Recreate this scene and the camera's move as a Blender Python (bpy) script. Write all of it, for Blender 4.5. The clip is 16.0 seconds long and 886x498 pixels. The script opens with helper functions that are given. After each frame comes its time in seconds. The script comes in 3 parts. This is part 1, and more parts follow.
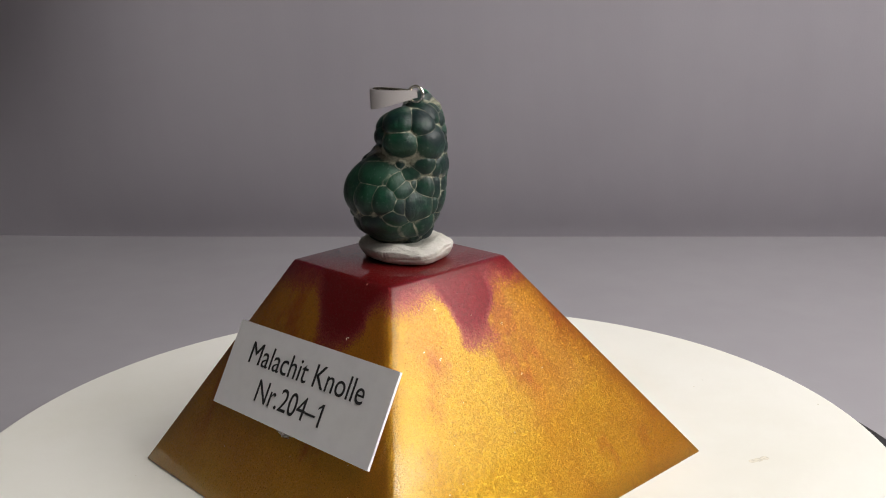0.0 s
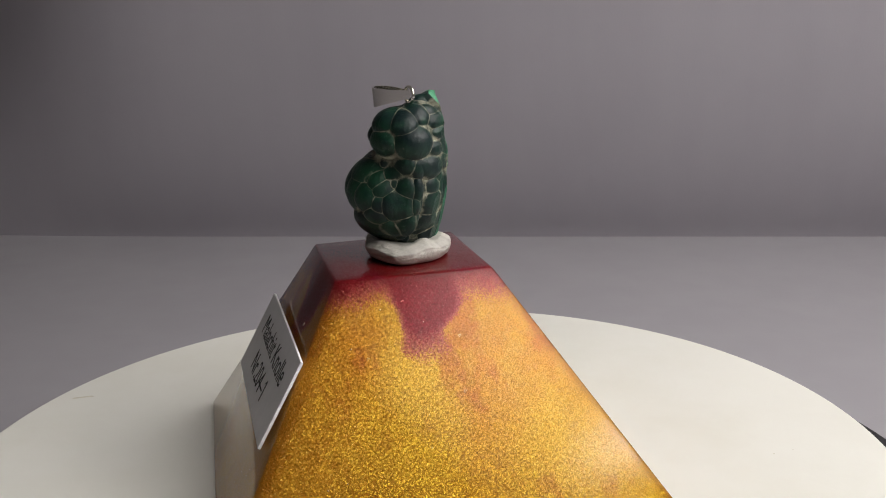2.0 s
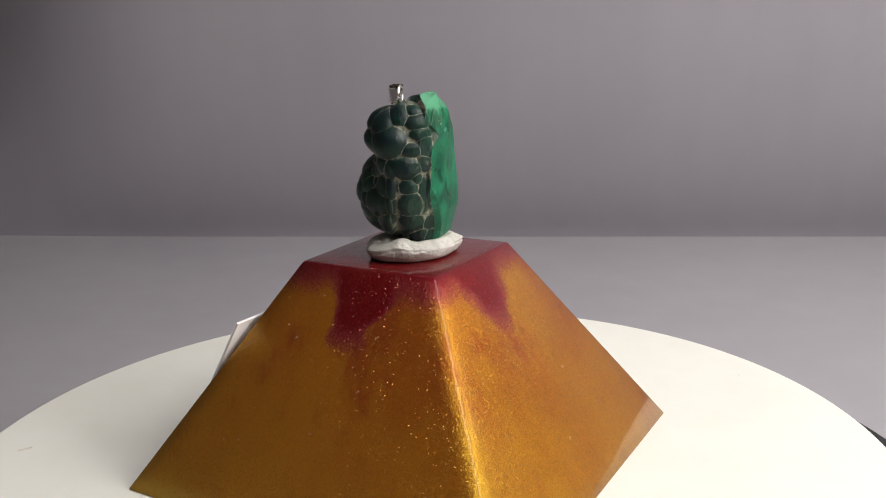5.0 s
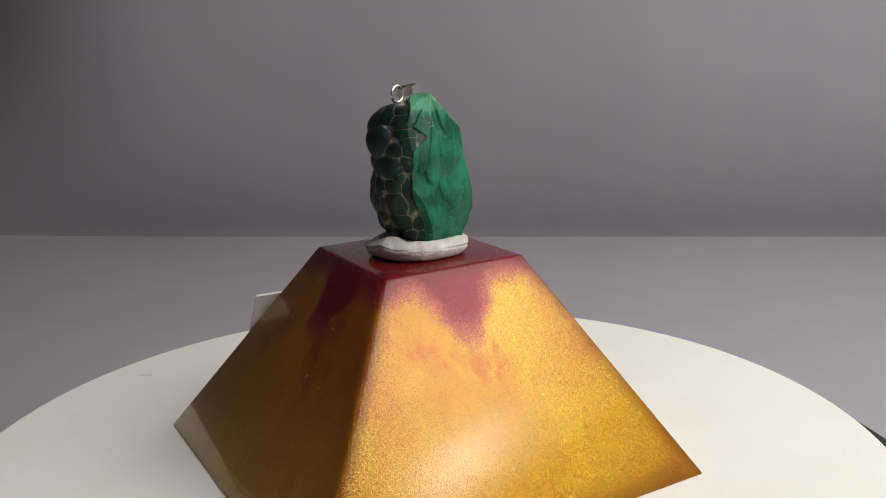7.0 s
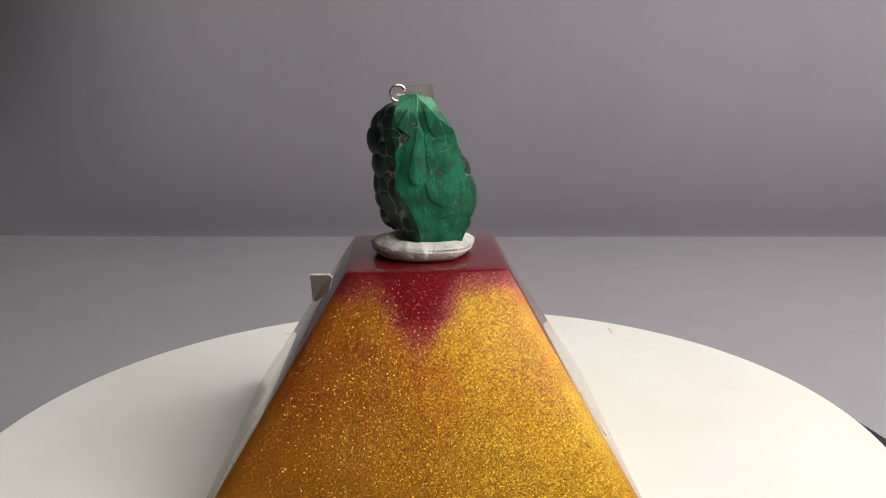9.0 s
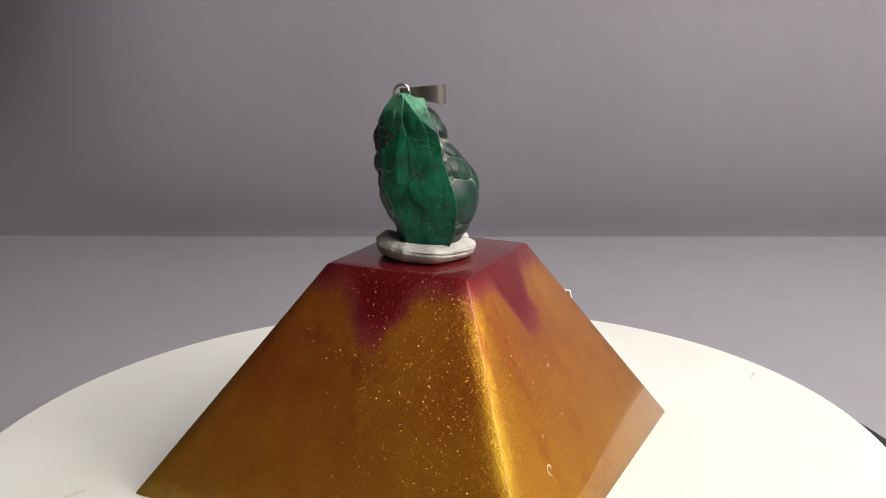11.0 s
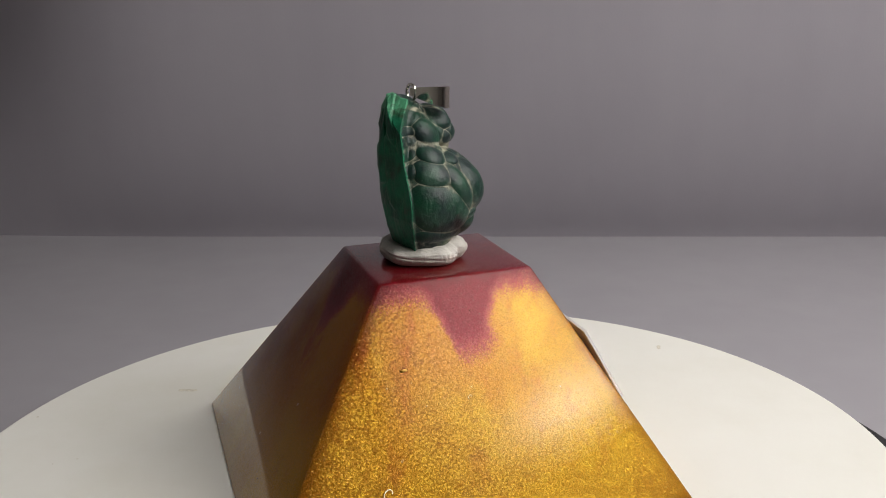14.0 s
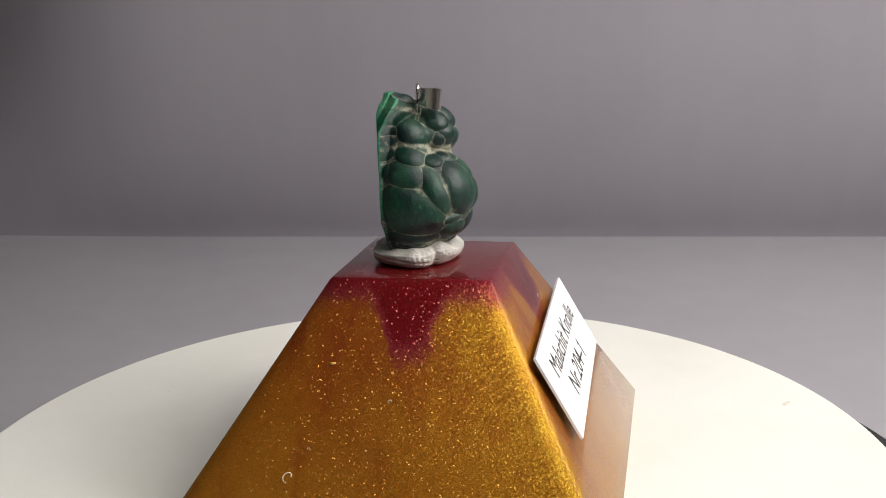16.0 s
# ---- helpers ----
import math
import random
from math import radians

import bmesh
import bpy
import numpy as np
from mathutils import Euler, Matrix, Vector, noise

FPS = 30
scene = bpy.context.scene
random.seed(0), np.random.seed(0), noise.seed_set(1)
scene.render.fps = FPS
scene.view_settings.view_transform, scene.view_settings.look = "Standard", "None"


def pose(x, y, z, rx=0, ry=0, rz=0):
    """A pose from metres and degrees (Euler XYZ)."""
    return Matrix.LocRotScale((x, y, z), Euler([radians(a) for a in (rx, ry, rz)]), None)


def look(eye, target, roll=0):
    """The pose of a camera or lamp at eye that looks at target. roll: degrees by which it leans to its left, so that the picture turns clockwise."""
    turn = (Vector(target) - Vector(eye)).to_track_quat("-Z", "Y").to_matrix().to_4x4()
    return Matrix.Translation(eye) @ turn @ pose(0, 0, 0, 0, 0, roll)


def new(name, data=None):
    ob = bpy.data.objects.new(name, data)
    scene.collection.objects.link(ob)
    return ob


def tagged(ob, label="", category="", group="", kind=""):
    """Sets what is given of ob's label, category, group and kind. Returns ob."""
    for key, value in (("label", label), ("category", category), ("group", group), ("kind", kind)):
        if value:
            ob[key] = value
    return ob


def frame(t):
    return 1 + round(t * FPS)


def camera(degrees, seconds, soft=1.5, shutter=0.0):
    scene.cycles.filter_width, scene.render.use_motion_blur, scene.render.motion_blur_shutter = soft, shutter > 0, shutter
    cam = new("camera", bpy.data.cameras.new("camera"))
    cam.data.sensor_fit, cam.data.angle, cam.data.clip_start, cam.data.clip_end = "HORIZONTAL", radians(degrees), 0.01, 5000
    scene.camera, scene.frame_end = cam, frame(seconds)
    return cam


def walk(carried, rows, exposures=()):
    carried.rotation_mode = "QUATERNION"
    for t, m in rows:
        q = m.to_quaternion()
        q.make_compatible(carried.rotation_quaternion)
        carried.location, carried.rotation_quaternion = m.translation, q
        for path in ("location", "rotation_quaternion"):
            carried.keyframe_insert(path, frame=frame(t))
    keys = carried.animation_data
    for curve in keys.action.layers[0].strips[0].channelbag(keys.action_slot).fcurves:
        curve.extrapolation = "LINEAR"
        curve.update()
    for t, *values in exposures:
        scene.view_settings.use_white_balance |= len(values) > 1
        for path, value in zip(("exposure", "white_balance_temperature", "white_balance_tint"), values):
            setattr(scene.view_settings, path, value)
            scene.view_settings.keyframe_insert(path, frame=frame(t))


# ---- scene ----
MM = 0.001

# ---- camera: fixed on its stand before the turntable ----
cam = camera(48.87, 16.0, soft=1.0)
EYE = Vector((0.00000, -0.18333, 0.09042))
VIEW = look(EYE, EYE + Vector((0.028306, 0.967678, -0.250597)), -1.3796)
walk(cam, [(0, VIEW), (16, VIEW)], exposures=[(0, 0.05), (0.5, -0.06), (1, -0.13), (1.5, -0.17), (2, -0.15), (2.5, 0.02), (3, 0.2), (4, 0.25), (5.5, 0.18), (6.5, 0.08), (7, -0.1), (7.5, -0.18), (8, -0.22), (8.5, -0.08), (9, 0.1), (10.3, 0.2), (11.5, 0.27), (12, 0.25), (12.5, 0.12), (13, -0.02), (13.5, -0.08), (14, -0.15), (14.5, -0.08), (15, 0.03), (16, 0.17)])

# turn of the platter about its axis, degrees: one steady speed
TURN = [(t / 2, -0.32 - 14.75 * t / 2) for t in range(33)]

# ---- light: one soft source at the side, an assumed window out of view ----
world = bpy.data.worlds.new("world")
world.use_nodes = True
scene.world = world
world.node_tree.nodes["Background"].inputs["Color"].default_value = (0.75, 0.85, 1.0, 1)
world.node_tree.nodes["Background"].inputs["Strength"].default_value = 0.3
WINDOW = dict(wide=0.60, high=0.48, z=0.46)
WINDOW_AT = pose(0.53, -0.21, 0, 0, -37, -22)  # slope assumed, so that the unseen light falls from high up
WINDOW_LIGHT = 8.9


# ---- materials ----
class Nodes:
    """A material and short ways to add nodes to it."""

    def __init__(self, name, **sockets):
        self.mat = bpy.data.materials.new(name)
        self.mat.use_nodes = True
        self.tree = self.mat.node_tree
        self.bsdf = self.tree.nodes["Principled BSDF"]
        self.set(**sockets)

    def set(self, **sockets):
        for key, value in sockets.items():
            self.plug(value, self.bsdf.inputs[key.replace("_", " ")])

    def plug(self, value, socket):
        if isinstance(value, bpy.types.NodeSocket):
            self.tree.links.new(value, socket)
        elif isinstance(value, tuple) and len(value) == 3 and socket.type == "RGBA":
            socket.default_value = (*value, 1)
        else:
            socket.default_value = value

    def node(self, kind, out=0, props=(), **sockets):
        n = self.tree.nodes.new(kind)
        for key, value in dict(props).items():
            setattr(n, key, value)
        for key, value in sockets.items():
            key = key.replace("_", " ")
            self.plug(value, n.inputs[int(key[1:])] if key[0] == "i" and key[1:].isdigit() else n.inputs[key])
        return n.outputs[out]

    def place(self):
        return self.node("ShaderNodeTexCoord", "Object")

    def noise(self, scale, detail=4.0, rough=0.55, where=None, out=0):
        return self.node("ShaderNodeTexNoise", out, Vector=where or self.place(), Scale=scale, Detail=detail, Roughness=rough)

    def math(self, op, a, b=0.0, c=0.0, clamp=False):
        return self.node("ShaderNodeMath", 0, dict(operation=op, use_clamp=clamp), i0=a, i1=b, i2=c)

    def ramp(self, value, low, high, a=0.0, b=1.0):
        return self.node("ShaderNodeMapRange", 0, dict(interpolation_type="SMOOTHSTEP"), Value=value, From_Min=low, From_Max=high, To_Min=a, To_Max=b)

    def mix(self, fac, a, b, kind="MIX"):
        return self.node("ShaderNodeMix", 2, dict(data_type="RGBA", blend_type=kind), i0=fac, i6=a, i7=b)

    def bump(self, height, distance, strength=1.0, normal=None):
        n = self.tree.nodes.new("ShaderNodeBump")
        n.inputs["Strength"].default_value, n.inputs["Distance"].default_value = strength, distance
        self.tree.links.new(height, n.inputs["Height"])
        if normal:
            self.tree.links.new(normal, n.inputs["Normal"])
        return n.outputs[0]


def cloth_material(name, light, dark):
    """Grey-lilac backdrop cloth with a fine weave and faint creases."""
    m = Nodes(name, Roughness=0.85)
    at = m.place()
    weave = m.math("ADD", m.node("ShaderNodeTexWave", 1, dict(bands_direction="X"), Vector=at, Scale=260, Distortion=1.2, Detail=2),
                   m.node("ShaderNodeTexWave", 1, dict(bands_direction="Z"), Vector=at, Scale=260, Distortion=1.2, Detail=2))
    blotch = m.noise(9, 5, 0.6, at)
    stretched = m.node("ShaderNodeMapping", 0, Vector=at, Scale=(60, 60, 3))
    streak = m.noise(1.0, 3, 0.5, stretched)
    fac = m.math("ADD", m.math("MULTIPLY", blotch, 0.7), m.math("MULTIPLY", streak, 0.3))
    m.set(Base_Color=m.mix(m.ramp(fac, 0.3, 0.7), dark, light),
          Normal=m.bump(m.math("ADD", m.math("MULTIPLY", weave, 0.07), m.noise(900, 2, 0.5, at)), 0.0001, 0.35))
    return m.mat


def platter_material():
    """White coated board, slightly yellowed and scuffed."""
    m = Nodes("white_board", Roughness=0.42)
    at = m.place()
    m.set(Base_Color=m.mix(m.ramp(m.noise(22, 5, 0.6, at), 0.35, 0.75), (0.79, 0.782, 0.730), (0.745, 0.732, 0.664)),
          Roughness=m.ramp(m.noise(60, 4, 0.6, at), 0.3, 0.7, 0.36, 0.55),
          Normal=m.bump(m.noise(700, 3, 0.5, at), 0.00005, 0.3))
    m.bsdf.inputs["IOR"].default_value = 1.45
    return m.mat


def resin_material():
    """Clear cast resin over gold mica, with red pigment that runs down from the top."""
    m = Nodes("gold_and_red_resin")
    at = m.place()
    axes = m.node("ShaderNodeSeparateXYZ", 0, Vector=at).node
    x, y, z = axes.outputs
    # each face has its own run of red: the face, the run's middle, half width and depth
    fx, fy = m.math("ADD", x, 0.0032), m.math("SUBTRACT", y, 0.0020)
    ends = m.math("GREATER_THAN", m.math("ABSOLUTE", fy), m.math("ABSOLUTE", fx))
    right, far = m.math("GREATER_THAN", fx, 0.0), m.math("GREATER_THAN", fy, 0.0)

    def by_face(front, side, back, other):
        a = m.math("ADD", front, m.math("MULTIPLY", far, back - front))
        b = m.math("ADD", other, m.math("MULTIPLY", right, side - other))
        return m.math("ADD", m.math("MULTIPLY", ends, a), m.math("MULTIPLY", m.math("SUBTRACT", 1.0, ends), b))

    along = m.math("ADD", m.math("MULTIPLY", ends, x), m.math("MULTIPLY", m.math("SUBTRACT", 1.0, ends), y))
    sway = m.math("MULTIPLY", m.math("SUBTRACT", m.noise(130, 1, 0.5, at), 0.5), 0.006)
    side = m.math("ABSOLUTE", m.math("SUBTRACT", m.math("ADD", along, sway), by_face(-0.0026, 0.0004, -0.0036, -0.0020)))
    wide = m.math("DIVIDE", side, by_face(0.0052, 0.0056, 0.0052, 0.0064))
    run = m.math("EXPONENT", m.math("MULTIPLY", m.math("POWER", wide, by_face(5.0, 2.6, 5.0, 3.6)), -1.0))
    deepness = by_face(0.0098, 0.0082, 0.0090, 0.0088)
    wobble = m.math("ADD", -0.0008, m.math("MULTIPLY", m.math("SUBTRACT", m.noise(90, 2, 0.5, at), 0.5), 0.0050))
    height = m.math("ADD", m.math("ADD", z, wobble), m.math("MULTIPLY", run, deepness))
    cells = m.node("ShaderNodeSeparateXYZ", 0, Vector=m.node("ShaderNodeTexVoronoi", "Color", Vector=at, Scale=6200)).node.outputs
    height = m.math("ADD", height, m.math("MULTIPLY", m.math("SUBTRACT", cells[2], 0.5), 0.0028))
    red = m.math("MAXIMUM", m.ramp(height, 0.0352, 0.0416), m.ramp(z, 0.0410, 0.0416))
    fringe = m.math("MULTIPLY", m.ramp(height, 0.0356, 0.0384), m.ramp(height, 0.0388, 0.0420, 1.0, 0.0))
    # gold mica in drifts, paler and coppery by turns
    stretch = m.node("ShaderNodeMapping", 0, Vector=at, Scale=(1, 1, 0.35))
    drift = m.ramp(m.noise(48, 4, 0.55, stretch), 0.40, 0.64)
    pale = m.ramp(m.noise(95, 3, 0.5, stretch), 0.5, 0.75)
    deep = m.mix(drift, (0.36, 0.097, 0.006), (0.26, 0.043, 0.005))
    deep = m.mix(pale, deep, (0.39, 0.120, 0.008))
    wisp = m.ramp(m.noise(150, 4, 0.6, m.node("ShaderNodeMapping", 0, Vector=at, Scale=(1, 1, 0.16))), 0.52, 0.69, 0.0, 0.62)
    deep = m.mix(wisp, deep, (0.20, 0.022, 0.007))
    # the mica settled thicker and yellower towards the foot of the cast, in long uneven streaks
    fan = m.noise(70, 3, 0.55, m.node("ShaderNodeMapping", 0, Vector=at, Scale=(1, 1, 0.25)))
    settled = m.ramp(m.math("ADD", z, m.math("MULTIPLY", m.math("SUBTRACT", fan, 0.5), 0.060)), 0.008, 0.034, 0.5, 0.0)
    deep = m.mix(settled, deep, (0.36, 0.112, 0.007))
    deep = m.mix(red, deep, (0.15, 0.0015, 0.005))
    deep = m.mix(m.math("MULTIPLY", fringe, 0.5), deep, (0.21, 0.003, 0.042))
    bright = m.mix(drift, (0.63, 0.42, 0.030), (0.52, 0.26, 0.020))
    bright = m.mix(wisp, bright, (0.42, 0.10, 0.02))
    bright = m.mix(settled, bright, (0.62, 0.46, 0.032))
    bright = m.mix(red, bright, (0.16, 0.003, 0.010))
    bright = m.mix(m.math("MULTIPLY", fringe, 0.5), bright, (0.28, 0.008, 0.070))

    soft = m.node("ShaderNodeBevel", 0, dict(samples=6), Radius=0.0055)  # the mica rounds off under the clear edges
    grain = cells[1]
    deep = m.mix(m.ramp(grain, 0.1, 1.0, 0.0, 0.62), deep, (0.06, 0.012, 0.004))

    def tilted(scale, amount):
        flake = m.node("ShaderNodeTexVoronoi", "Color", Vector=at, Scale=scale)
        tilt = m.node("ShaderNodeVectorMath", 0, dict(operation="SUBTRACT"), i0=flake, i1=(0.5, 0.5, 0.5))
        tilt = m.node("ShaderNodeVectorMath", 0, dict(operation="SCALE"), i0=tilt, Scale=amount)
        return m.node("ShaderNodeVectorMath", 0, dict(operation="NORMALIZE"), i0=m.node("ShaderNodeVectorMath", 0, dict(operation="ADD"), i0=soft, i1=tilt))

    skin = m.bump(m.noise(120, 2, 0.5, at), 0.0002, 0.07)
    gloss = m.ramp(m.node("ShaderNodeLayerWeight", "Facing", Blend=0.5), 0.3, 0.8, 0.36, 0.95)
    coat = dict(Coat_Weight=gloss, Coat_Roughness=0.045, Coat_IOR=1.5, Coat_Normal=skin)
    m.set(Base_Color=deep, Roughness=0.5, Specular_IOR_Level=0.08, Normal=soft, **coat)
    mica = m.tree.nodes.new("ShaderNodeBsdfPrincipled")
    big = m.node("ShaderNodeTexVoronoi", "Color", Vector=at, Scale=6600)
    lone = m.ramp(m.node("ShaderNodeSeparateXYZ", 0, Vector=big), 0.968, 0.973)
    for key, value in dict(Base_Color=bright, Metallic=1.0, Roughness=0.35, Normal=tilted(6500, 0.56), **coat).items():
        m.plug(value, mica.inputs[key.replace("_", " ")])
    glint = m.tree.nodes.new("ShaderNodeBsdfPrincipled")
    for key, value in dict(Base_Color=m.mix(red, (0.85, 0.50, 0.10), (0.75, 0.22, 0.20)), Metallic=1.0, Roughness=0.24, Normal=tilted(6600, 1.2), **coat).items():
        m.plug(value, glint.inputs[key.replace("_", " ")])
    body = m.tree.nodes.new("ShaderNodeMixShader")
    body.inputs[0].default_value = 0.36
    m.tree.links.new(m.bsdf.outputs[0], body.inputs[1])
    m.tree.links.new(mica.outputs[0], body.inputs[2])
    full = m.tree.nodes.new("ShaderNodeMixShader")
    m.tree.links.new(m.math("MULTIPLY", lone, 0.24), full.inputs[0])
    m.tree.links.new(body.outputs[0], full.inputs[1])
    m.tree.links.new(glint.outputs[0], full.inputs[2])
    m.tree.links.new(full.outputs[0], m.tree.nodes["Material Output"].inputs[0])
    return m.mat


def skin_material():
    """Dark bottle-green botryoidal skin with pale earth in the creases."""
    m = Nodes("malachite_skin")
    at = m.place()
    vein = m.node("ShaderNodeAttribute", 2, dict(attribute_name="vein"))
    dust = m.noise(420, 5, 0.65, at)
    patch = m.noise(160, 4, 0.6, at)
    green = m.mix(m.ramp(patch, 0.35, 0.7), (0.0025, 0.012, 0.013), (0.003, 0.042, 0.019))
    speck = m.math("MULTIPLY", m.ramp(m.noise(1600, 3, 0.6, at), 0.58, 0.72, 0.0, 0.28), m.ramp(patch, 0.4, 0.6))
    green = m.mix(m.ramp(m.math("ADD", m.math("MULTIPLY", dust, 0.6), m.math("MULTIPLY", patch, 0.4)), 0.50, 0.72, 0.0, 0.30), green, (0.05, 0.085, 0.075))
    green = m.mix(speck, green, (0.14, 0.17, 0.15))
    warp = m.node("ShaderNodeVectorMath", 0, dict(operation="ADD"), i0=at, i1=m.node("ShaderNodeVectorMath", 0, dict(operation="SCALE"), i0=m.noise(300, 2, 0.5, at, 1), Scale=0.0016))
    cell = m.node("ShaderNodeTexVoronoi", "Distance", dict(feature="DISTANCE_TO_EDGE"), Vector=warp, Scale=300)
    seam = m.math("MULTIPLY", m.ramp(cell, 0.01, 0.05, 1.0, 0.0), m.ramp(m.noise(150, 2, 0.5, at), 0.52, 0.66, 0.0, 0.35))
    vein = m.math("MAXIMUM", vein, seam)
    hollow = m.node("ShaderNodeAttribute", 2, dict(attribute_name="hollow"))
    crumb = m.noise(650, 5, 0.7, at)
    loose = m.math("SUBTRACT", crumb, 0.5)
    line = m.ramp(m.math("ADD", vein, m.math("MULTIPLY", loose, 1.3)), 0.45, 1.0)
    line = m.math("MULTIPLY", line, m.ramp(m.math("ADD", hollow, m.math("MULTIPLY", m.noise(260, 4, 0.6, at), 0.5)), 0.15, 0.62, 0.38, 1.0))
    earth = m.ramp(m.math("ADD", hollow, m.math("ADD", m.math("MULTIPLY", loose, 1.2), m.math("SUBTRACT", m.noise(210, 4, 0.6, at), 0.5))), 0.22, 0.75, 0.0, 0.85)
    line = m.math("MAXIMUM", line, earth)
    m.set(Base_Color=m.mix(line, green, m.mix(m.ramp(crumb, 0.35, 0.7), (0.16, 0.155, 0.11), (0.34, 0.33, 0.25))),
          Roughness=m.math("ADD", m.ramp(dust, 0.3, 0.7, 0.34, 0.56), m.math("MULTIPLY", line, 0.3)),
          Specular_IOR_Level=0.36,
          Normal=m.bump(m.math("ADD", m.math("SUBTRACT", m.math("MULTIPLY", m.math("ADD", dust, m.noise(1700, 4, 0.7, at)), 0.8), seam), m.math("MULTIPLY", line, m.math("MULTIPLY", crumb, 1.6))), 0.00022, 0.45))
    return m.mat


def fracture_material():
    """Fresh broken malachite: vivid green, silky, with darker cracks."""
    m = Nodes("malachite_fracture")
    at = m.place()
    band = m.noise(1.0, 5, 0.6, m.node("ShaderNodeMapping", 0, Vector=at, Scale=(230, 230, 200)))
    crack = m.ramp(m.math("ABSOLUTE", m.math("SUBTRACT", m.noise(1.0, 4, 0.6, m.node("ShaderNodeMapping", 0, Vector=at, Scale=(420, 420, 70))), 0.5)), 0.0, 0.03, 1.0, 0.0)
    colour = m.mix(m.ramp(band, 0.35, 0.7), (0.002, 0.060, 0.028), (0.010, 0.165, 0.080))
    chip = m.math("ADD", m.node("ShaderNodeSeparateXYZ", 2, Vector=at), m.math("MULTIPLY", m.math("SUBTRACT", m.noise(420, 5, 0.7, at), 0.5), 0.006))
    colour = m.mix(m.ramp(chip, 0.0695, 0.0712, 0.0, 0.7), colour, (0.10, 0.36, 0.20))
    colour = m.mix(m.math("MULTIPLY", crack, m.ramp(m.noise(200, 2, 0.5, at), 0.5, 0.7, 0.0, 0.4)), colour, (0.005, 0.03, 0.02))
    dull = m.math("MULTIPLY", m.ramp(m.noise(130, 3, 0.55, at), 0.50, 0.64), m.ramp(m.noise(900, 5, 0.75, at), 0.40, 0.62, 0.0, 0.8))
    colour = m.mix(dull, colour, (0.030, 0.050, 0.026))
    nick = m.ramp(m.math("ABSOLUTE", m.math("SUBTRACT", m.noise(1.0, 3, 0.6, m.node("ShaderNodeMapping", 0, Vector=at, Rotation=(0.6, 0.5, 0.3), Scale=(300, 300, 520))), 0.5)), 0.0, 0.012, 1.0, 0.0)
    colour = m.mix(m.math("MULTIPLY", nick, m.ramp(m.noise(340, 3, 0.6, at), 0.52, 0.62, 0.0, 0.55)), colour, (0.16, 0.42, 0.27))
    m.set(Base_Color=colour, Specular_IOR_Level=0.3, Roughness=m.ramp(band, 0.3, 0.7, 0.34, 0.55),
          Normal=m.bump(m.math("ADD", m.math("MULTIPLY", band, 0.6), m.math("SUBTRACT", m.math("MULTIPLY", m.noise(1300, 5, 0.7, at), 0.7), m.math("MULTIPLY", crack, 0.12))), 0.00025, 0.6))
    return m.mat


def putty_material():
    m = Nodes("white_putty", Roughness=0.6)
    at = m.place()
    groove = m.noise(1.0, 3, 0.6, m.node("ShaderNodeMapping", 0, Vector=at, Scale=(240, 700, 300)))
    press = m.ramp(m.math("ABSOLUTE", m.math("SUBTRACT", m.noise(1.0, 3, 0.55, m.node("ShaderNodeMapping", 0, Vector=at, Rotation=(0.3, 0.2, 0.5), Scale=(110, 190, 330))), 0.5)), 0.0, 0.09, 1.0, 0.0)
    relief = m.math("ADD", m.math("MULTIPLY", groove, 0.9), m.math("SUBTRACT", m.noise(900, 5, 0.7, at), m.math("MULTIPLY", press, 0.45)))
    m.set(Base_Color=m.mix(m.ramp(m.noise(260, 5, 0.6, at), 0.35, 0.75), (0.50, 0.48, 0.44), (0.37, 0.355, 0.32)),
          Normal=m.bump(relief, 0.0003, 0.8))
    return m.mat


def silver_material():
    """Polished silver with fine hairline scratches."""
    m = Nodes("worn_silver", Base_Color=(0.92, 0.89, 0.82), Metallic=1.0, Roughness=0.13)
    scratch = m.noise(1.0, 2, 0.5, m.node("ShaderNodeMapping", 0, Vector=m.place(), Scale=(300, 300, 4000)))
    m.set(Normal=m.bump(scratch, 0.00003, 0.25))
    return m.mat


def plain(name, colour, rough, metal=0.0, scale=300, spread=0.12):
    m = Nodes(name, Metallic=metal)
    at = m.place()
    dark = tuple(c * (1 - spread) for c in colour)
    m.set(Base_Color=m.mix(m.ramp(m.noise(scale, 4, 0.6, at), 0.35, 0.7), colour, dark),
          Roughness=m.ramp(m.noise(scale * 2, 3, 0.6, at), 0.3, 0.7, rough * 0.85, rough * 1.2))
    return m.mat


